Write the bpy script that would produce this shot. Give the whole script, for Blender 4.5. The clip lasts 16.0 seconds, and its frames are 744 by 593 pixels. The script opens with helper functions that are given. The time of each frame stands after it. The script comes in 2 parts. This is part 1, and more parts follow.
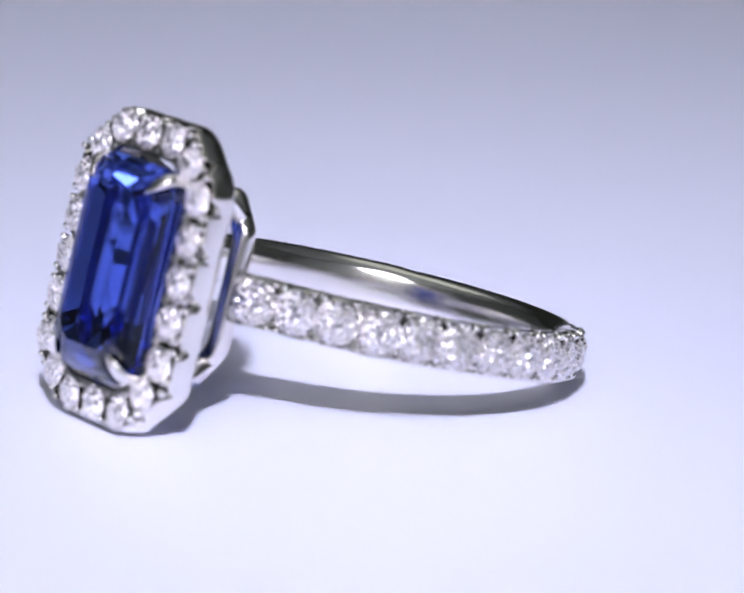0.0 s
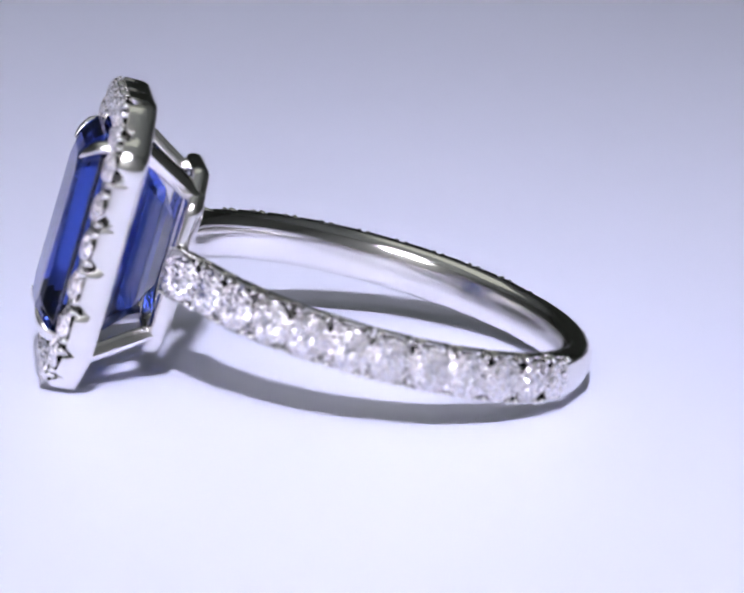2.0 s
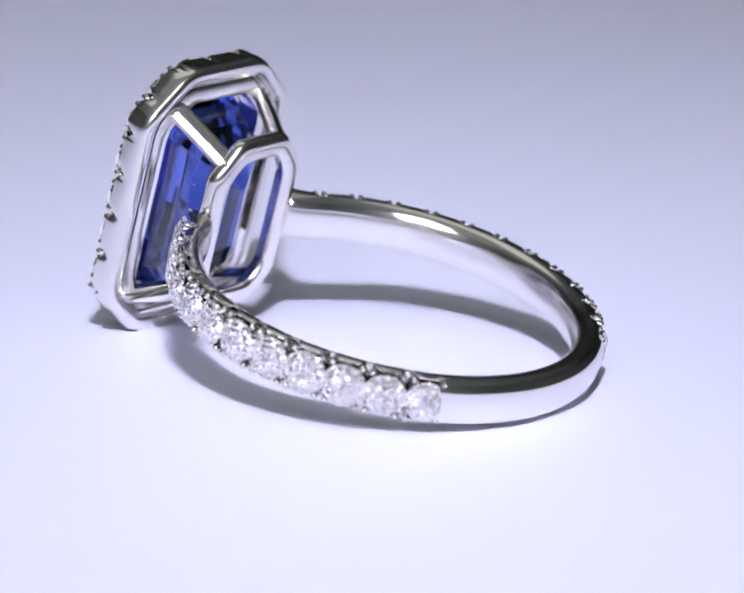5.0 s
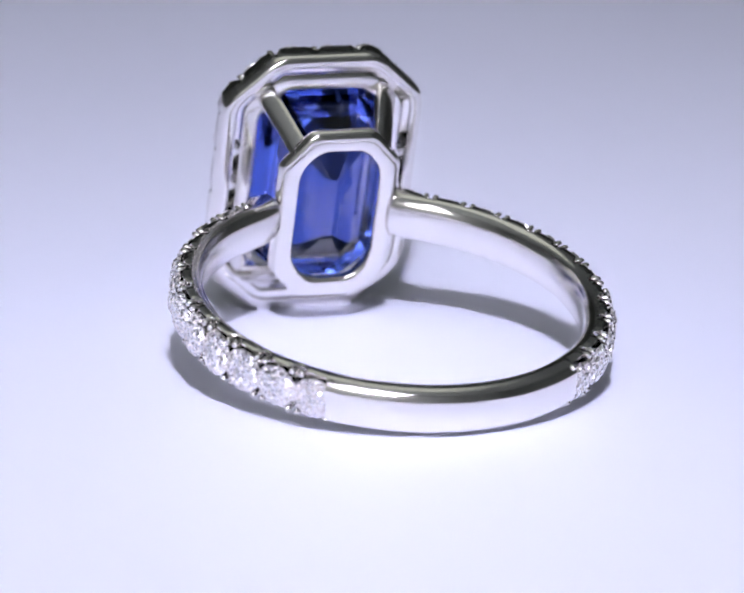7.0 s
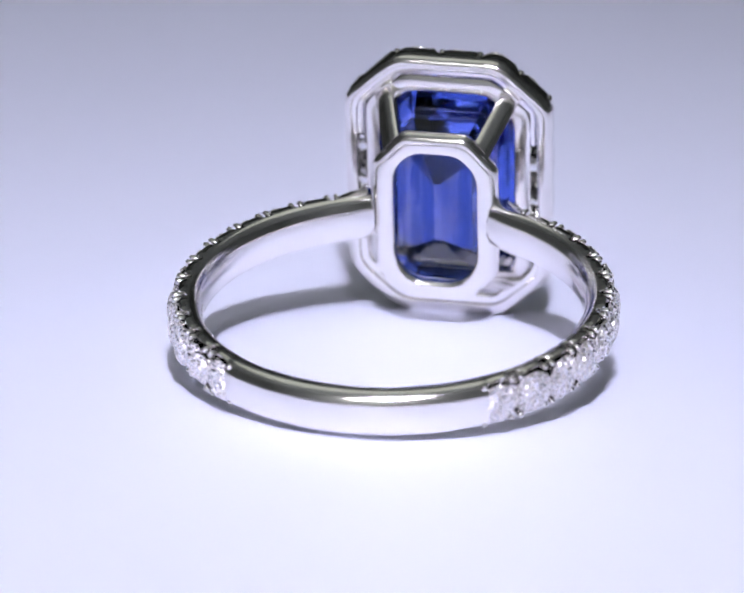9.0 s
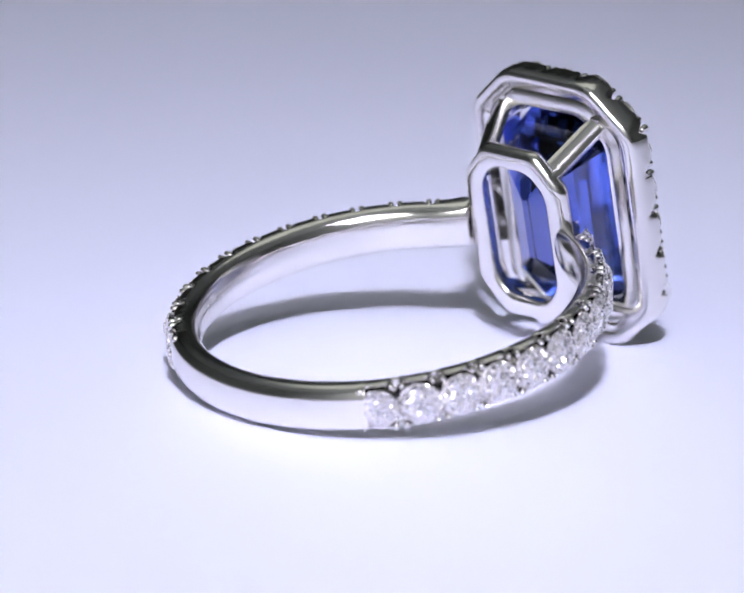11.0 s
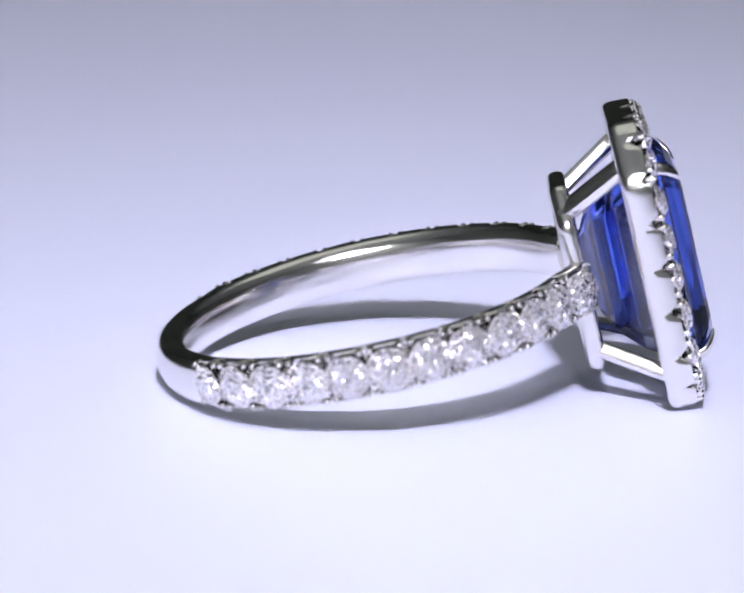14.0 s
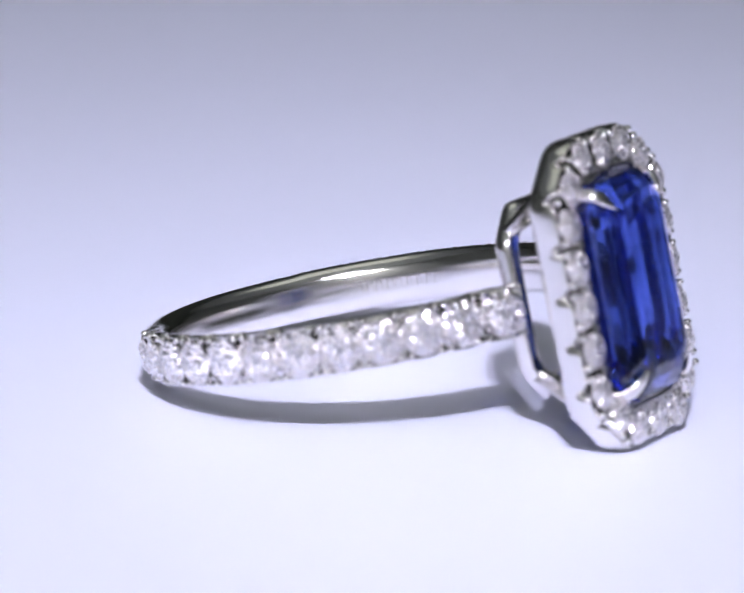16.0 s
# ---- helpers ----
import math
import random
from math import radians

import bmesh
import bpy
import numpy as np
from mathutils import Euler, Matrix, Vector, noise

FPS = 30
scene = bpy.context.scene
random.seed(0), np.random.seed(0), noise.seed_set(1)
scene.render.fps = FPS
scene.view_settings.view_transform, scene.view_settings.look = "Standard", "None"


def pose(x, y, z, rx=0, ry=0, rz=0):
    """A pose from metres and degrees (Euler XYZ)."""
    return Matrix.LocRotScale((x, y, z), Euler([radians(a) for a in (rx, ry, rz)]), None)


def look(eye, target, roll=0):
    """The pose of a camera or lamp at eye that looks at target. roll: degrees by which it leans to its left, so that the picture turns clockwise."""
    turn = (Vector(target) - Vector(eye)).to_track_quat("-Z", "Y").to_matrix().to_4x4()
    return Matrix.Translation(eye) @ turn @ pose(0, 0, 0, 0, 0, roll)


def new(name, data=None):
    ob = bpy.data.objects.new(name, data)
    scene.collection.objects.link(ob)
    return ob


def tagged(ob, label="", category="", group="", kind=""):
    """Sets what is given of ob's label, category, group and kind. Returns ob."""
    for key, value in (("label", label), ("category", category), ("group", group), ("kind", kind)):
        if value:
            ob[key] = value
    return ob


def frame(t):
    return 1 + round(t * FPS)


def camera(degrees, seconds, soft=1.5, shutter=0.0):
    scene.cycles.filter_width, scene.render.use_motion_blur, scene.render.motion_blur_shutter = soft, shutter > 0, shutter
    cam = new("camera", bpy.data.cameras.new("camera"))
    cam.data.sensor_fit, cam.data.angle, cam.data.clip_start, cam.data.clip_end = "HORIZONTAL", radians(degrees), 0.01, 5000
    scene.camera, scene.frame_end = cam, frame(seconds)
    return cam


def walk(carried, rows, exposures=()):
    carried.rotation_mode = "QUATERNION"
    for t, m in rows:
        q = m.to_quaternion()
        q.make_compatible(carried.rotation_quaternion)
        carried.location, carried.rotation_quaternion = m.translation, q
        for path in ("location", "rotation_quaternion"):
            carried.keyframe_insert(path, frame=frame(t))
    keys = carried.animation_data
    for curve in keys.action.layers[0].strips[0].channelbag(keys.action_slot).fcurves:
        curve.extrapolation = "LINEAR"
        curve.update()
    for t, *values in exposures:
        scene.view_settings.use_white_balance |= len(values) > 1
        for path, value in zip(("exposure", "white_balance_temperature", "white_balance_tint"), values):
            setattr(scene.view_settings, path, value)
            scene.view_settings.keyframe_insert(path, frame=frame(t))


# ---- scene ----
# Camera: a macro lens on a slide, across a display surface; it draws back a little while the ring turns
# its head away and comes forward again at the end.
MM = 0.001
EYE = Vector((-0.138, -204.185, 57.209)) * MM
PITCH, ROLL = -14.613, 1.807
FORWARD = Vector((0, math.cos(radians(PITCH)), math.sin(radians(PITCH)))) * MM
cam = camera(9.0, 16.0, soft=1.6)
cam.data.dof.use_dof = True
cam.data.dof.focus_distance = 0.2110
cam.data.dof.aperture_fstop = 68.0
SLIDE = [(0, 3.9), (1.2, 3.7), (2.4, 4.3), (3.2, 4.0), (5.3, 0.1), (7.5, 0.5), (9.5, 1.0), (12, -0.4), (13, -0.1), (14, 0.4), (15, 0.9), (15.5, 3.2), (16, 3.9)]
walk(cam, [(t, Matrix.Translation(EYE + FORWARD * d) @ pose(0, 0, 0, 90 + PITCH, 0, 0) @ pose(0, 0, 0, 0, 0, ROLL)) for t, d in SLIDE])

# How the ring lies and turns on the surface (millimetres and degrees).
TILT, CENTRE = 13.75, (0.003, -0.843, 3.43)
TURN_START, TURN_RATE = 217.96, -15.466

# ---- light ----
world = bpy.data.worlds.new("world")
scene.world = world
world.use_nodes = True
world.node_tree.nodes["Background"].inputs["Color"].default_value = (0.5, 0.55, 0.6, 1)
world.node_tree.nodes["Background"].inputs["Strength"].default_value = 0.02


def area_lamp(name, eye, target, size, watts, colour, size_y=None):
    data = bpy.data.lights.new(name, "AREA")
    data.shape = "RECTANGLE"
    data.size, data.size_y = size, size_y or size
    data.energy, data.color = watts, colour
    ob = new(name, data)
    ob.matrix_world = look(eye, target)
    return ob


area_lamp("desk_lamp_light", (0.002, -0.272, 0.228), (0, 0.007, 0), 0.022, 0.065, (0.785, 0.775, 1.0), 0.017).data.spread = radians(31)
area_lamp("led_panel_light", (0.0, -0.300, 0.400), (0, 0.0, 0), 0.125, 0.52, (0.89, 0.87, 1.0), 0.120)
# Unseen overhead fill, added to lift the metal's upward reflections and the far ground.
area_lamp("overhead_fill_light", (-0.1, 0.30, 1.06), (-0.1, 0.30, 0), 0.9, 0.70, (0.97, 1.0, 0.88), 0.6)
# Unseen point fill, added to lighten shadows and the walls the stones reflect.
fill_lamp = bpy.data.lights.new("point_fill_light", "POINT")
fill_lamp.energy, fill_lamp.color, fill_lamp.shadow_soft_size = 2.6, (0.97, 0.975, 1.0), 0.05
new("point_fill_light", fill_lamp).location = (-0.16, -0.60, 0.48)


# ---- materials ----
def material(name):
    mat = bpy.data.materials.new(name)
    mat.use_nodes = True
    nodes, links = mat.node_tree.nodes, mat.node_tree.links
    return mat, nodes, links, nodes["Principled BSDF"]


def noise_node(nodes, links, scale, detail=4.0, coords="Object"):
    tc = nodes.new("ShaderNodeTexCoord")
    tex = nodes.new("ShaderNodeTexNoise")
    tex.inputs["Scale"].default_value, tex.inputs["Detail"].default_value = scale, detail
    links.new(tc.outputs[coords], tex.inputs["Vector"])
    return tex


def ramp(nodes, links, source, low, high, a=0.35, b=0.65):
    node = nodes.new("ShaderNodeValToRGB")
    node.color_ramp.elements[0].position, node.color_ramp.elements[1].position = a, b
    node.color_ramp.elements[0].color, node.color_ramp.elements[1].color = (*low, 1), (*high, 1)
    links.new(source, node.inputs["Fac"])
    return node


def bump(nodes, links, source, shader, strength, distance):
    node = nodes.new("ShaderNodeBump")
    node.inputs["Strength"].default_value, node.inputs["Distance"].default_value = strength, distance
    links.new(source, node.inputs["Height"])
    links.new(node.outputs["Normal"], shader.inputs["Normal"])


def white_gold():
    mat, nodes, links, sh = material("white_gold")
    sh.inputs["Metallic"].default_value = 1.0
    fine = noise_node(nodes, links, 9000.0, 3.0)
    wide = noise_node(nodes, links, 500.0, 3.0)
    links.new(ramp(nodes, links, wide.outputs["Fac"], (0.89, 0.868, 0.845), (0.94, 0.918, 0.895)).outputs["Color"], sh.inputs["Base Color"])
    links.new(ramp(nodes, links, wide.outputs["Fac"], (0.05, 0.05, 0.05), (0.11, 0.11, 0.11)).outputs["Color"], sh.inputs["Roughness"])
    bump(nodes, links, fine.outputs["Fac"], sh, 0.08, 0.00002)
    return mat


def diamond_glass():
    """Clear stone with many small facets that each turn their own way and throw the light back."""
    mat, nodes, links, sh = material("diamond")
    sh.inputs["Metallic"].default_value = 0.88
    sh.inputs["Transmission Weight"].default_value = 0.78
    sh.inputs["IOR"].default_value = 2.3
    tc, cells, geo = nodes.new("ShaderNodeTexCoord"), nodes.new("ShaderNodeTexVoronoi"), nodes.new("ShaderNodeNewGeometry")
    cells.inputs["Scale"].default_value = 12.0
    info, place = nodes.new("ShaderNodeObjectInfo"), nodes.new("ShaderNodeVectorMath")
    place.operation = "MULTIPLY_ADD"
    place.inputs[1].default_value = (1, 1, 1)
    links.new(tc.outputs["Object"], place.inputs[0])
    links.new(info.outputs["Location"], place.inputs[2])
    links.new(place.outputs["Vector"], cells.inputs["Vector"])
    off, tilt, add, unit = (nodes.new("ShaderNodeVectorMath") for _ in range(4))
    off.operation, tilt.operation, add.operation, unit.operation = "SUBTRACT", "SCALE", "ADD", "NORMALIZE"
    off.inputs[1].default_value = (0.5, 0.5, 0.5)
    tilt.inputs["Scale"].default_value = 1.75
    links.new(cells.outputs["Color"], off.inputs[0])
    links.new(off.outputs["Vector"], tilt.inputs[0])
    links.new(tilt.outputs["Vector"], add.inputs[0])
    links.new(geo.outputs["Normal"], add.inputs[1])
    links.new(add.outputs["Vector"], unit.inputs[0])
    links.new(unit.outputs["Vector"], sh.inputs["Normal"])
    split = nodes.new("ShaderNodeSeparateColor")
    links.new(cells.outputs["Color"], split.inputs["Color"])
    links.new(ramp(nodes, links, split.outputs["Red"], (0.04, 0.04, 0.04), (0.5, 0.5, 0.5), 0.4, 0.7).outputs["Color"], sh.inputs["Roughness"])
    links.new(ramp(nodes, links, split.outputs["Green"], (1.0, 0.945, 0.93), (0.99, 0.98, 0.985)).outputs["Color"], sh.inputs["Base Color"])
    return mat


def pavilion_mirror():
    """The back facets of a small stone, which return all light."""
    mat, nodes, links, sh = material("diamond_pavilion")
    sh.inputs["Base Color"].default_value = (0.97, 0.96, 0.965, 1)
    sh.inputs["Metallic"].default_value = 1.0
    sh.inputs["Roughness"].default_value = 0.03
    return mat


def sapphire_glass():
    mat, nodes, links, sh = material("sapphire")
    zone = noise_node(nodes, links, 260.0, 2.0)
    links.new(ramp(nodes, links, zone.outputs["Fac"], (0.045, 0.084, 0.44), (0.085, 0.146, 0.63)).outputs["Color"], sh.inputs["Base Color"])
    sh.inputs["Transmission Weight"].default_value = 1.0
    sh.inputs["IOR"].default_value = 1.74
    sh.inputs["Roughness"].default_value = 0.025
    return mat


def display_white():
    mat, nodes, links, sh = material("display_white")
    fine = noise_node(nodes, links, 2500.0, 5.0)
    wide = noise_node(nodes, links, 18.0, 3.0)
    links.new(ramp(nodes, links, wide.outputs["Fac"], (0.675, 0.69, 0.805), (0.705, 0.72, 0.835)).outputs["Color"], sh.inputs["Base Color"])
    sh.inputs["Roughness"].default_value = 0.36
    sh.inputs["Specular IOR Level"].default_value = 0.3
    bump(nodes, links, fine.outputs["Fac"], sh, 0.05, 0.00003)
    return mat


def plaster(name, low, high):
    mat, nodes, links, sh = material(name)
    tex = noise_node(nodes, links, 3.0, 6.0)
    links.new(ramp(nodes, links, tex.outputs["Fac"], low, high).outputs["Color"], sh.inputs["Base Color"])
    sh.inputs["Roughness"].default_value = 0.9
    return mat


GOLD = white_gold()
DIAMOND = diamond_glass()
PAVILION = pavilion_mirror()
SAPPHIRE = sapphire_glass()
WHITE = display_white()
# Tones of the unseen room, set by what metal and stones should reflect.
WALL = plaster("wall_paint", (0.76, 0.77, 0.75), (0.82, 0.83, 0.81))
DARK_REFLECTION_WALL = plaster("dark_reflection_wall", (0.10, 0.11, 0.095), (0.13, 0.14, 0.125))
SIDE_WALL = plaster("side_wall_paint", (0.26, 0.27, 0.26), (0.31, 0.32, 0.31))
CEILING = plaster("ceiling_paint", (0.74, 0.77, 0.73), (0.80, 0.83, 0.79))


# ---- mesh helpers ----
def finish(mesh, mat, sharp=None):
    mesh.materials.append(mat)
    if sharp is not None:
        for poly in mesh.polygons:
            poly.use_smooth = True
        mesh.set_sharp_from_angle(angle=radians(sharp))
    return mesh


def bm_mesh(name, bm, mat, sharp=None):
    bmesh.ops.recalc_face_normals(bm, faces=bm.faces)
    mesh = bpy.data.meshes.new(name)
    bm.to_mesh(mesh)
    bm.free()
    return finish(mesh, mat, sharp)


def box_bm(x0, x1, y0, y1, z0, z1):
    bm = bmesh.new()
    bmesh.ops.create_cube(bm, size=1)
    for v in bm.verts:
        v.co = ((x0, x1)[v.co.x > 0], (y0, y1)[v.co.y > 0], (z0, z1)[v.co.z > 0])
    return bm


# ---- setting ----
def slab(name, mat, label, x0, x1, y0, y1, z0, z1):
    ob = new(name, bm_mesh(name, box_bm(x0, x1, y0, y1, z0, z1), mat))
    return tagged(ob, label, "setting", kind="structure")


slab("ground", WHITE, "smooth matte white display surface", -1.2, 1.2, -0.8, 1.4, -0.03, 0)
# Walls and ceiling are out of view, added to shape bounce and reflections.
slab("unseen_wall_north", DARK_REFLECTION_WALL, "unseen dark grey plain wall toned for dark reflections in the metal", -1.2, 1.2, 1.4, 1.5, -0.03, 1.1)
slab("unseen_wall_south", WALL, "unseen off-white plain wall that bounces light onto the ring", -1.2, 1.2, -0.9, -0.8, -0.03, 1.1)
slab("unseen_wall_east", SIDE_WALL, "unseen light grey plain wall toned for the ring's reflections", 1.2, 1.3, -0.9, 1.5, -0.03, 1.1)
slab("unseen_wall_west", SIDE_WALL, "unseen light grey plain wall toned for the ring's reflections", -1.3, -1.2, -0.9, 1.5, -0.03, 1.1)
slab("ceiling", CEILING, "unseen plain grey ceiling that bounces light onto the ring", -1.3, 1.3, -0.9, 1.5, 1.1, 1.2)

# ---- the ring: x runs out to the head, z along the finger, millimetres ----
ring = tagged(new("ring"), "white gold halo ring with blue emerald-cut sapphire lying on white surface", "ring")
ring.empty_display_size = 0.01
HEAD = Matrix.Translation((8.7, -0.163, 0.07)) @ pose(0, 0, 0, 0, -1.156, 0) @ Matrix.Translation((-8.7, 0, 0))
LIE = Matrix.Scale(MM, 4) @ Matrix.Translation(CENTRE) @ pose(0, 0, 0, 0, -TILT, 0)


HEAD_PARTS = ("halo_frame", "bezel", "back_plate", "gallery", "strut", "claw", "sapphire")


def part(name, mesh, parent, label="", place=None):
    """A mesh in ring millimetres, laid down with the ring or set in one of its parts; place: its own pose for shared meshes."""
    ob = new(name, mesh)
    ob.parent = parent
    ob.matrix_basis = place or Matrix.Identity(4)
    if parent == ring:
        ob.matrix_basis = (LIE @ HEAD if name in HEAD_PARTS else LIE) @ ob.matrix_basis
    return tagged(ob, label)


def loft(name, rings, mat, closed_path, caps=False, sharp=35):
    """A closed tube through rings of equally many points."""
    bm = bmesh.new()
    rows = [[bm.verts.new(p) for p in r] for r in rings]
    n = len(rows[0])
    last = len(rows) if closed_path else len(rows) - 1
    for i in range(last):
        a, b = rows[i], rows[(i + 1) % len(rows)]
        for j in range(n):
            k = (j + 1) % n
            bm.faces.new((a[j], a[k], b[k], b[j]))
    if caps:
        bm.faces.new(rows[0])
        bm.faces.new(rows[-1])
    return bm_mesh(name, bm, mat, sharp)


def octagon(a, b, cy, cz, inset=0.0):
    """Corners of a cut-cornered rectangle in y and z, moved inwards by inset."""
    base = [(a, -(b - cz)), (a, b - cz), (a - cy, b), (-(a - cy), b), (-a, b - cz), (-a, -(b - cz)), (-(a - cy), -b), (a - cy, -b)]
    out = []
    for i in range(8):
        p0, p1, p2 = (Vector(base[j % 8]) for j in (i - 1, i, i + 1))
        d1, d2 = (p1 - p0).normalized(), (p2 - p1).normalized()
        n1, n2 = Vector((-d1.y, d1.x)), Vector((-d2.y, d2.x))
        mitre = (n1 + n2) / (1 + n1.dot(n2))
        out.append(p1 + mitre * inset)
    return out


def rounded(corners, cut, steps=4):
    """The corners softened by small arcs."""
    out = []
    for i in range(8):
        p0, p1, p2 = corners[i - 1], corners[i], corners[(i + 1) % 8]
        a, c = p1 + (p0 - p1).normalized() * cut, p1 + (p2 - p1).normalized() * cut
        for k in range(steps + 1):
            u = k / steps
            out.append(a * (1 - u) ** 2 + p1 * 2 * u * (1 - u) + c * u * u)
    return out


def along(corners, s):
    """The point a share s of the way round the corners, and the inward normal."""
    lengths = [(corners[(i + 1) % 8] - corners[i]).length for i in range(8)]
    d = (s % 1.0) * sum(lengths)
    for i in range(8):
        if d <= lengths[i] or i == 7:
            way = (corners[(i + 1) % 8] - corners[i]).normalized()
            return corners[i] + way * d, Vector((-way.y, way.x))
        d -= lengths[i]


# -- stones --
def brilliant(seed):
    """A round brilliant of radius 1 whose axis is z; the table faces up. Facets are cut by hand, a little unevenly."""
    bm = bmesh.new()
    cut = random.Random(seed)

    def circle(r, z, n, turn=0.0):
        return [bm.verts.new((r * math.cos(2 * math.pi * (i + turn) / n), r * math.sin(2 * math.pi * (i + turn) / n), z)) for i in range(n)]

    table, star, kite = circle(0.46, 0.36, 8), circle(0.62, 0.30, 8, 0.5), circle(0.83, 0.17, 8)
    top, low = circle(1.0, 0.03, 16), circle(1.0, -0.03, 16)
    pav, deep = circle(0.62, -0.36, 8, 0.5), circle(0.30, -0.62, 8)
    culet = bm.verts.new((0, 0, -0.84))
    bm.faces.new(table)
    for i in range(8):
        j = (i + 1) % 8
        a, b = 2 * i, (2 * i + 2) % 16
        bm.faces.new((table[i], star[i], table[j]))
        bm.faces.new((table[i], star[i - 1], kite[i], star[i]))
        bm.faces.new((star[i], kite[i], top[a + 1]))
        bm.faces.new((star[i], top[a + 1], kite[j]))
        bm.faces.new((kite[i], top[a], top[a + 1]))
        bm.faces.new((kite[j], top[a + 1], top[b]))
        bm.faces.new((low[a], pav[i], low[a + 1]))
        bm.faces.new((low[a + 1], pav[i], low[b]))
        bm.faces.new((low[a], pav[i - 1], deep[i], pav[i]))
        bm.faces.new((pav[i], deep[i], deep[j]))
        bm.faces.new((deep[i], culet, deep[j]))
    for i in range(16):
        j = (i + 1) % 16
        bm.faces.new((top[i], low[i], low[j], top[j]))
    for v in bm.verts:
        if v not in top and v not in low and v not in table:
            v.co += Vector((cut.uniform(-1, 1), cut.uniform(-1, 1), cut.uniform(-0.6, 0.6))) * 0.075
    bmesh.ops.triangulate(bm, faces=[f for f in bm.faces if f.calc_center_median().z < 0.3])
    for face in bm.faces:
        face.material_index = 1 if face.calc_center_median().z < -0.1 else 0
    mesh = bm_mesh("brilliant", bm, DIAMOND)
    mesh.materials.append(PAVILION)
    return mesh


def bead():
    bm = bmesh.new()
    bmesh.ops.create_icosphere(bm, subdivisions=2, radius=1)
    for v in bm.verts:
        v.co.z = v.co.z * 1.0 if v.co.z > 0 else v.co.z * 2.4
    return bm_mesh("bead", bm, GOLD, 80)


BRILLIANTS, BEAD = [brilliant(k) for k in range(6)], bead()


def set_stone(host, name, mesh, spot, axis, radius, spin=0.0, label=""):
    """Sets a shared mesh into a part of the ring, at a spot with its z along axis."""
    turn = Vector(axis).to_track_quat("Z", "Y").to_matrix().to_4x4()
    place = Matrix.Translation(spot) @ turn @ pose(0, 0, 0, 0, 0, spin) @ Matrix.Scale(radius, 4)
    return part(name, mesh, host, label, place)


# -- band --
R_OUT, R_IN, HALF = 9.86, 8.50, 1.09
PAVE_START, PAVE_END, STONES = 18.0, 146.08, 12


def wide(deg):
    """Half width of the band's paved part, which narrows into the plain shank."""
    return 1.035 * (1.0 + 0.075 * min(1.0, max(0.0, (PAVE_END - deg) / 9.0)))


PITCH_DEG = (PAVE_END - PAVE_START) / STONES


def lift(deg):
    """How far the shoulders rise from the circle towards the head."""
    return 0.95 * max(0.0, (29.0 - deg) / 11.5) ** 2


def band_profile(paved, notch, rise=0.0, half=0.0):
    """Points (radius, z) of the band's section; the inside is gently domed."""
    pts = []
    for i in range(9):
        z = -1 + 2 * i / 8
        pts.append((R_IN + 0.16 * abs(z) ** 2 + 0.22 * abs(z) ** 6, z * HALF * (1 - 0.06 * abs(z) ** 6)))
    if paved:
        wall = R_OUT - 0.36 - notch
        pts += [(9.08, half), (wall - 0.08, half), (wall, half - 0.05), (wall, half - 0.13), (9.12, half - 0.17)]
    else:
        pts += [(9.20, HALF), (9.50, HALF * 0.94), (9.73, HALF * 0.78), (9.86, HALF * 0.52), (9.93, HALF * 0.17)]
    pts += [(r, -z) for r, z in reversed(pts[9:])]
    return [(r + rise * (1.0 if i > 8 else 0.35), z) for i, (r, z) in enumerate(pts)]


def band():
    rings = []

    def add(deg, paved, notch=0.0, scale=1.0):
        a = radians(deg)
        rings.append([Vector((r * math.cos(a), r * math.sin(a), z * scale)) for r, z in band_profile(paved, notch, lift(min(deg, 360 - deg)), wide(min(deg, 360 - deg)))])

    steps = STONES * 12
    side = []
    for i in range(steps + 1):
        deg = PAVE_START + (PAVE_END - PAVE_START) * i / steps
        off = abs((i / 12) - round(i / 12)) * 12
        side.append((deg, max(0.0, min(0.33, 0.56 - 0.21 * off))))
    add(PAVE_START - 0.7, True, 0.5, 0.80)
    add(PAVE_START - 0.4, True, 0.2, 0.95)
    side = [(deg, notch) for deg, notch in side if deg < PAVE_END - 2.4]
    for deg, notch in side:
        add(deg, True, notch)
    for i in range(41):
        add(PAVE_END - 2.4 + (364.8 - 2 * PAVE_END) * i / 40, False)
    for deg, notch in reversed(side):
        add(360 - deg, True, notch)
    add(360 - PAVE_START + 0.4, True, 0.2, 0.95)
    add(360 - PAVE_START + 0.7, True, 0.5, 0.80)
    return part("band", loft("band", rings, GOLD, False, True, 40), ring, "polished white gold band with notched edges")


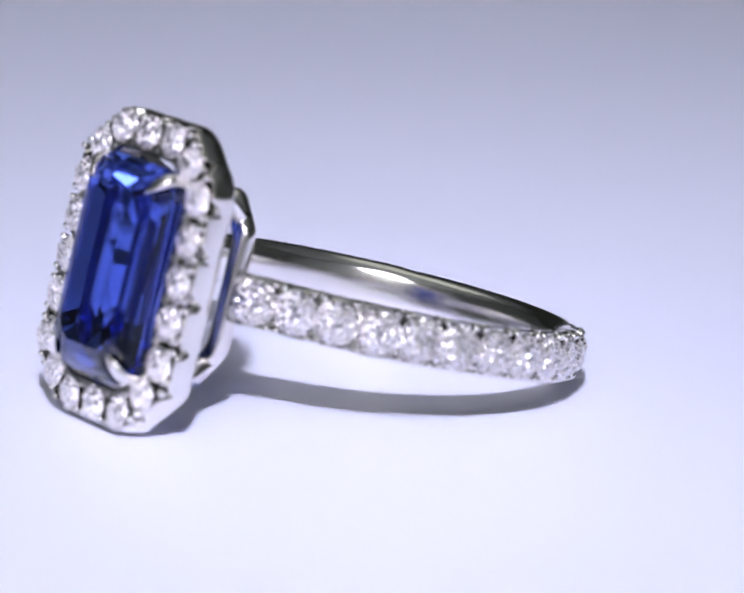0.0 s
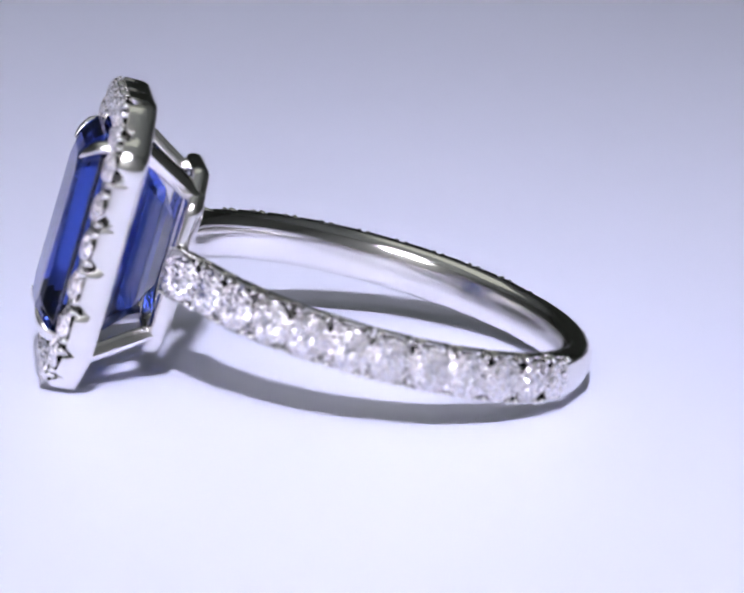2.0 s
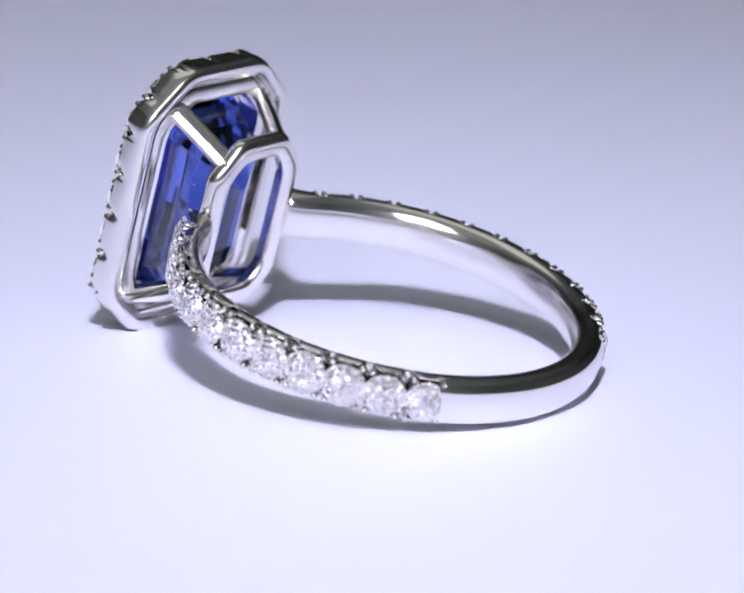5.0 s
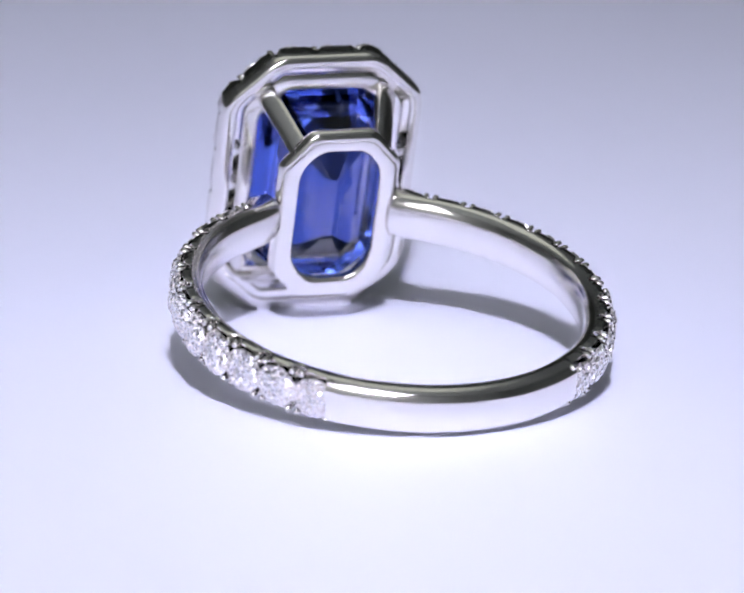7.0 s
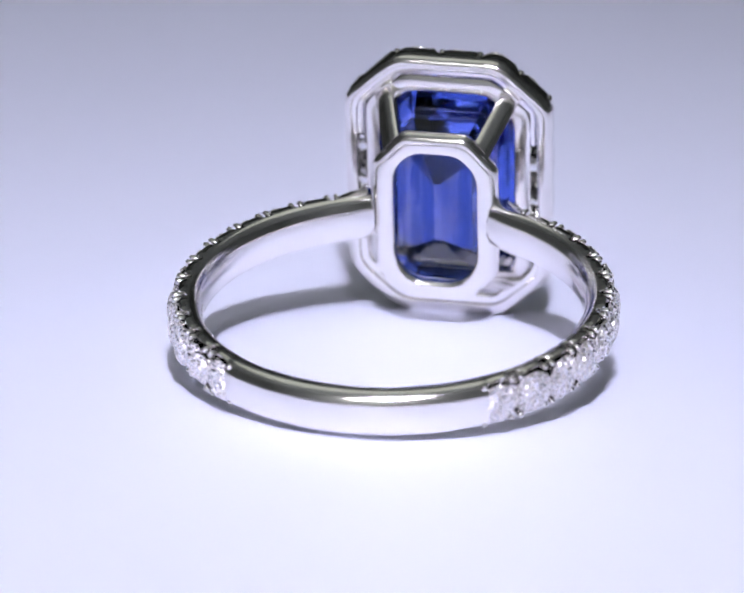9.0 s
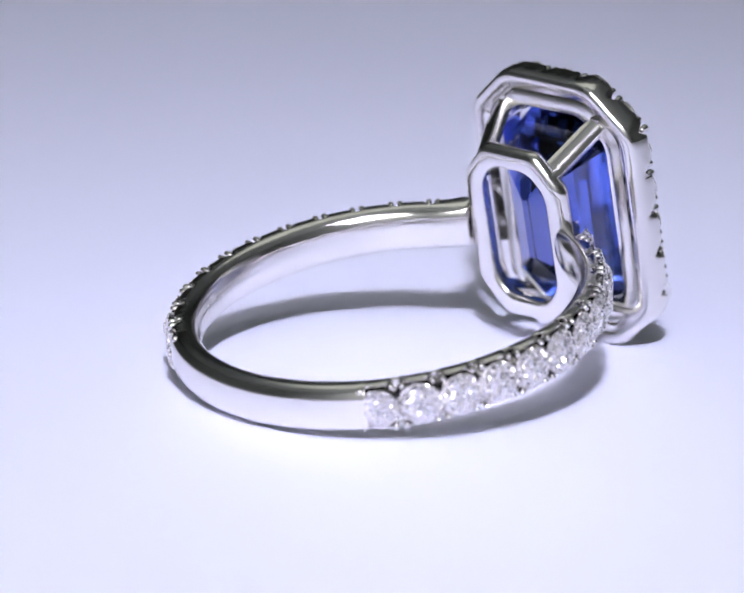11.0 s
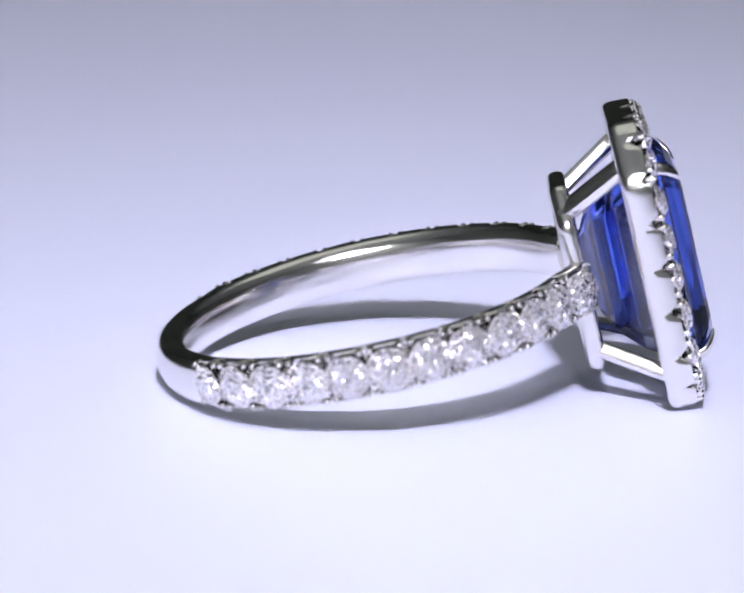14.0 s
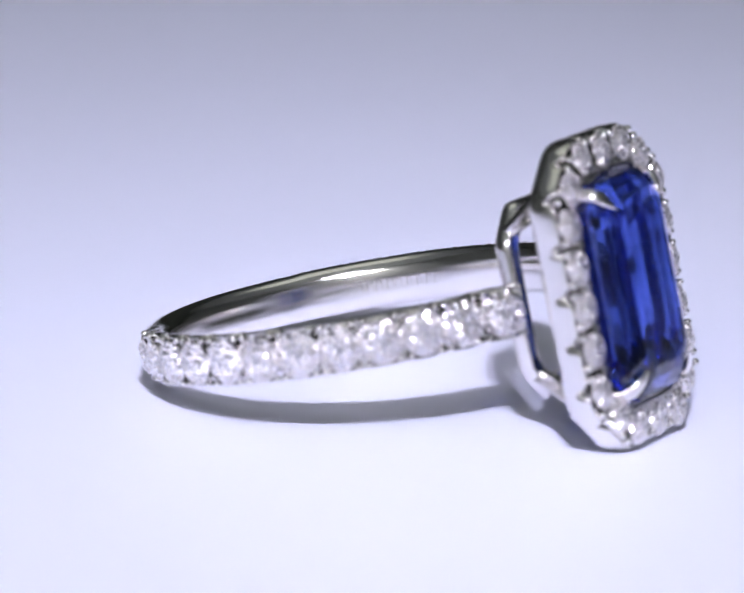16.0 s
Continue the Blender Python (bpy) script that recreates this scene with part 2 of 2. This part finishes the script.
band_part = band()
rng = random.Random(4)
for sign in (1, -1):
    for i in range(STONES + 1):
        if i < STONES:
            a = radians(sign * (PAVE_START + PITCH_DEG * (i + 0.5)))
            out = Vector((math.cos(a), math.sin(a), 0))
            lean = out + Vector((rng.uniform(-0.10, 0.10), rng.uniform(-0.10, 0.10), rng.uniform(-0.10, 0.10)))
            here = PAVE_START + PITCH_DEG * (i + 0.5)
            steep = (lift(here + 1) - lift(here - 1)) / (2 * radians(1) * 9.7)
            slope = sign * -steep * Vector((-math.sin(a), math.cos(a), 0))
            set_stone(band_part, "diamond", rng.choice(BRILLIANTS), out * (9.70 + lift(PAVE_START + PITCH_DEG * (i + 0.5))), lean + slope, 0.99 if i < STONES - 1 else 0.92, rng.uniform(0, 45), "round brilliant clear diamond in pavé setting")
        for edge in (1, -1):
            for side in (-1.35, 1.35):
                if i == 0 or i + side * 0.01 > STONES:
                    continue
                a = radians(sign * (PAVE_START + PITCH_DEG * i + side))
                out = Vector((math.cos(a), math.sin(a), 0))
                set_stone(band_part, "prong_bead", BEAD, out * (9.66 + lift(PAVE_START + PITCH_DEG * i + side)) + Vector((0, 0, edge * (wide(PAVE_START + PITCH_DEG * i + side) - 0.17))), out, 0.155)

def stamp_mark(deg, z, long, high):
    """A worn, raised bar of an illegible hallmark inside the band."""
    a = radians(deg)
    bm = box_bm(-0.02, 0.035, -long / 2, long / 2, -high / 2, high / 2)
    bmesh.ops.bevel(bm, geom=bm.edges[:], offset=0.02, segments=1, affect="EDGES")
    place = Matrix.Translation((R_IN * math.cos(a), R_IN * math.sin(a), z)) @ pose(0, 0, 0, 0, 0, deg)
    part("stamp_mark", bm_mesh("stamp_mark", bm, GOLD), band_part, "worn illegible hallmark bar", place)


for k, (long, high) in enumerate(((0.16, 0.5), (0.30, 0.46), (0.30, 0.46), (0.30, 0.46), (0.12, 0.3), (0.26, 0.48), (0.14, 0.5), (0.26, 0.44))):
    stamp_mark(99.0 + 3.1 * k, -0.05 + 0.03 * (k % 2), long, high)

# -- halo --
HALO = (4.86, 6.67, 2.36, 2.14)
X_BACK, X_FRONT = 11.78, 13.66
HALO_STONES = 20
HALO_MID = octagon(*HALO, 0.84)


def on_loop(loop, lengths, s):
    """The point of an inset loop a share s round the outer corners."""
    run = (s % 1.0) * sum(lengths)
    for i in range(8):
        if run <= lengths[i] + 1e-6 or i == 7:
            return loop[i].lerp(loop[(i + 1) % 8], min(1, run / lengths[i]))
        run -= lengths[i]


def halo(inner):
    corners = octagon(*HALO)
    lengths = [(corners[(i + 1) % 8] - corners[i]).length for i in range(8)]
    total, run = sum(lengths), 0.0
    shares = {round(k / 400, 5) for k in range(400)}
    for ln in lengths:
        shares.add(round(run / total, 5))
        run += ln
    wall = X_FRONT - (0.70 if inner else 0.60)
    rings = []
    loops = {}
    if inner:
        profile = [(1.00, X_BACK + 0.30), (1.00, wall - 0.42), (1.20, wall - 0.30), (1.22, wall + 0.32), (1.28, wall + 0.38), (1.66, wall + 0.38), (1.74, wall + 0.3), (1.74, X_BACK + 0.22), (1.66, X_BACK + 0.14), (1.30, X_BACK + 0.14)]
    else:
        profile = [(0.36, X_BACK), (0.22, X_BACK + 0.03), (0.10, X_BACK + 0.11), (0.04, X_BACK + 0.24), (0.0, X_BACK + 0.44), (0.02, None), (0.06, None), (0.22, None), (0.24, wall - 0.30), (0.60, wall - 0.42), (0.64, X_BACK + 0.12), (0.60, X_BACK + 0.03), (0.52, X_BACK)]
    for d, x in profile:
        loops[d] = octagon(*HALO, d)
    for s in sorted(shares):
        near = abs(s * HALO_STONES - round(s * HALO_STONES))
        notch = max(0.0, 0.44 - near * 2.6)
        points = []
        for k, (d, x) in enumerate(profile):
            soft = [on_loop(loops[d], lengths, s + e) for e in (-0.016, -0.008, 0.0, 0.008, 0.016)]
            p = (soft[0] + soft[1] * 2 + soft[2] * 2 + soft[3] * 2 + soft[4]) / 8
            points.append(Vector((wall - notch - (0.07 if k == 5 else 0) if x is None else x, p.x, p.y)))
        rings.append(points)
    if inner:
        return part("bezel", loft("bezel", rings, GOLD, True, sharp=30), ring, "thin inner bezel round the stone")
    return part("halo_frame", loft("halo_frame", rings, GOLD, True, sharp=42), ring, "polished white gold cut-cornered halo frame")


halo_part = halo(False)
halo(True)


def back_plate(s0, s1):
    """The closed stretches of the halo's back; the long sides stay open behind their stones."""
    corners = octagon(*HALO)
    lengths = [(corners[(i + 1) % 8] - corners[i]).length for i in range(8)]
    profile = [(0.625, X_BACK + 0.46), (0.625, X_BACK + 0.20), (0.72, X_BACK + 0.21), (0.97, X_BACK + 0.31), (0.99, X_BACK + 0.44)]
    loops = [octagon(*HALO, d) for d, x in profile]
    rings = [[Vector((x, *on_loop(loops[k], lengths, s0 + (s1 - s0) * n / 80))) for k, (d, x) in enumerate(profile)] for n in range(81)]
    return part("back_plate", loft("back_plate", rings, GOLD, False, True, 40), ring)


SIDE = 2 * (HALO[1] - HALO[3])
ROUND = sum((octagon(*HALO)[(i + 1) % 8] - octagon(*HALO)[i]).length for i in range(8))
back_plate(SIDE * 0.80 / ROUND, 0.5 + SIDE * 0.20 / ROUND)
back_plate(0.5 + SIDE * 0.80 / ROUND, 1.0 + SIDE * 0.20 / ROUND)

for i in range(HALO_STONES):
    spot, inward = along(HALO_MID, (i + 0.5) / HALO_STONES)
    lean = Vector((1, rng.uniform(-0.10, 0.10), rng.uniform(-0.10, 0.10))) - 0.10 * Vector((0, inward.x, inward.y))
    set_stone(halo_part, "diamond", rng.choice(BRILLIANTS), (X_FRONT - 0.38, spot.x, spot.y), lean, 0.78, rng.uniform(0, 45), "round brilliant clear diamond in halo")
    spot, inward = along(HALO_MID, i / HALO_STONES)
    way = Vector((inward.y, -inward.x))
    for d, offs in ((-0.54, (-0.24, 0.24)), (0.62, (0.0,))):
        for o in offs:
            q = spot + inward * d + way * o
            set_stone(halo_part, "prong_bead", BEAD, (X_FRONT - 0.44, q.x, q.y), (1, 0, 0), 0.17)


# -- gallery under the head --
GX, GA, GB, GCY, GCZ = 8.673, 2.93, 4.309, 1.40, 1.59

def gallery():
    profile = [(0.26, GX + 0.03), (0.13, GX + 0.12), (0.04, GX + 0.26), (0.0, GX + 0.45), (0.03, GX + 0.68), (0.12, GX + 0.83), (0.24, GX + 0.90),
               (0.70, GX + 0.90), (0.86, GX + 0.80), (0.99, GX + 0.45), (1.02, GX + 0.28), (0.96, GX + 0.11), (0.84, GX + 0.02), (0.50, GX)]
    loops = [rounded(octagon(GA, GB, GCY, GCZ, d), 0.34 + 0.25 * d) for d, x in profile]
    rings = [[Vector((x, loops[k][i].x, loops[k][i].y)) for k, (d, x) in enumerate(profile)] for i in range(len(loops[0]))]
    mesh = loft("gallery", rings, GOLD, True, sharp=50)
    ob = part("gallery", mesh, ring, "cut-cornered polished gallery ring under the stone")
    return ob


gallery()


def bar(name, points, width, depth, label=""):
    """A flat bar with rounded edges along points; width lies across the head's radius."""
    rings = []
    for i, p in enumerate(points):
        ahead = (points[min(i + 1, len(points) - 1)] - points[max(i - 1, 0)]).normalized()
        radial = Vector((0, p.y, p.z)).normalized()
        side = ahead.cross(radial).normalized()
        up = side.cross(ahead).normalized()
        ring_pts = []
        for k in range(10):
            a = 2 * math.pi * k / 10
            c, s = math.cos(a), math.sin(a)
            ring_pts.append(p + side * width / 2 * math.copysign(abs(c) ** 0.6, c) + up * depth / 2 * math.copysign(abs(s) ** 0.6, s))
        rings.append(ring_pts)
    return part(name, loft(name, rings, GOLD, False, True, 50), ring, label)


def claw(sy, sz):
    """A pointed claw that grips a corner of the stone."""
    away = Vector((0, sy * 0.64, sz * 0.77)).normalized()
    side = away.cross(Vector((1, 0, 0))).normalized()
    base = Vector((0, sy * 2.47, sz * 4.12))
    line = [(12.7, 0.26, 0.30, 0.24), (13.25, 0.22, 0.33, 0.24), (13.52, 0.10, 0.34, 0.22), (13.72, -0.12, 0.32, 0.19), (13.88, -0.36, 0.26, 0.15), (14.00, -0.60, 0.17, 0.10), (14.07, -0.84, 0.05, 0.05)]
    rings = []
    for i, (x, out, w, d) in enumerate(line):
        x2, o2 = line[min(i + 1, len(line) - 1)][:2]
        x1, o1 = line[max(i - 1, 0)][:2]
        ahead = (Vector((x2 - x1, 0, 0)) + away * (o2 - o1)).normalized()
        up = ahead.cross(side).normalized()
        c = base + away * out + Vector((x + 0.34, 0, 0))
        rings.append([c + side * w * math.cos(2 * math.pi * k / 12) + up * d * math.sin(2 * math.pi * k / 12) for k in range(12)])
    return part("claw", loft("claw", rings, GOLD, False, True, 60), ring, "pointed white gold claw over the stone's corner")


for sy in (1, -1):
    for sz in (1, -1):
        y0, z0 = sy * (GA - GCY * 0.5 - 0.3), sz * (GB - GCZ * 0.5 - 0.3)
        bar("strut", [Vector((GX + 0.3, y0, z0)), Vector((GX + 0.8, y0 * 1.04, z0 * 1.03)), Vector((X_BACK + 0.1, sy * 2.84, sz * 4.70)), Vector((X_BACK + 0.5, sy * 2.90, sz * 4.78)), Vector((12.7, sy * 2.71, sz * 4.42))], 1.0, 0.70)
        claw(sy, sz)


# -- centre stone --
def step_cut():
    a, b, c = 3.07, 4.70, 1.16
    levels = [(14.44, 1.22), (14.28, 0.76), (14.00, 0.32), (13.70, 0.0), (13.58, 0.0), (12.45, 0.26), (11.35, 0.78), (10.30, 1.62), (9.50, 2.90)]
    bm = bmesh.new()
    rows = []
    for x, d in levels:
        cut = max(c - 0.40 * d, 0.03)
        rows.append([bm.verts.new((x, p.x, p.y)) for p in octagon(max(a - d, 0.05), b - d * (1.12 if x < 13.5 else 1.0), min(cut, max(a - d, 0.05) * 0.6), cut)])
    for r0, r1 in zip(rows, rows[1:]):
        for i in range(8):
            j = (i + 1) % 8
            bm.faces.new((r0[i], r0[j], r1[j], r1[i]))
    bm.faces.new(rows[0])
    bm.faces.new(rows[-1])
    return part("sapphire", bm_mesh("sapphire", bm, SAPPHIRE), ring, "deep blue emerald-cut sapphire with step facets")


step_cut()


# ---- what moves ----
def motions():
    rows = []
    for t in range(0, 17):
        rows.append((t, pose(0, 0, 0, 0, 0, TURN_START + TURN_RATE * t)))
    walk(ring, rows)


motions()
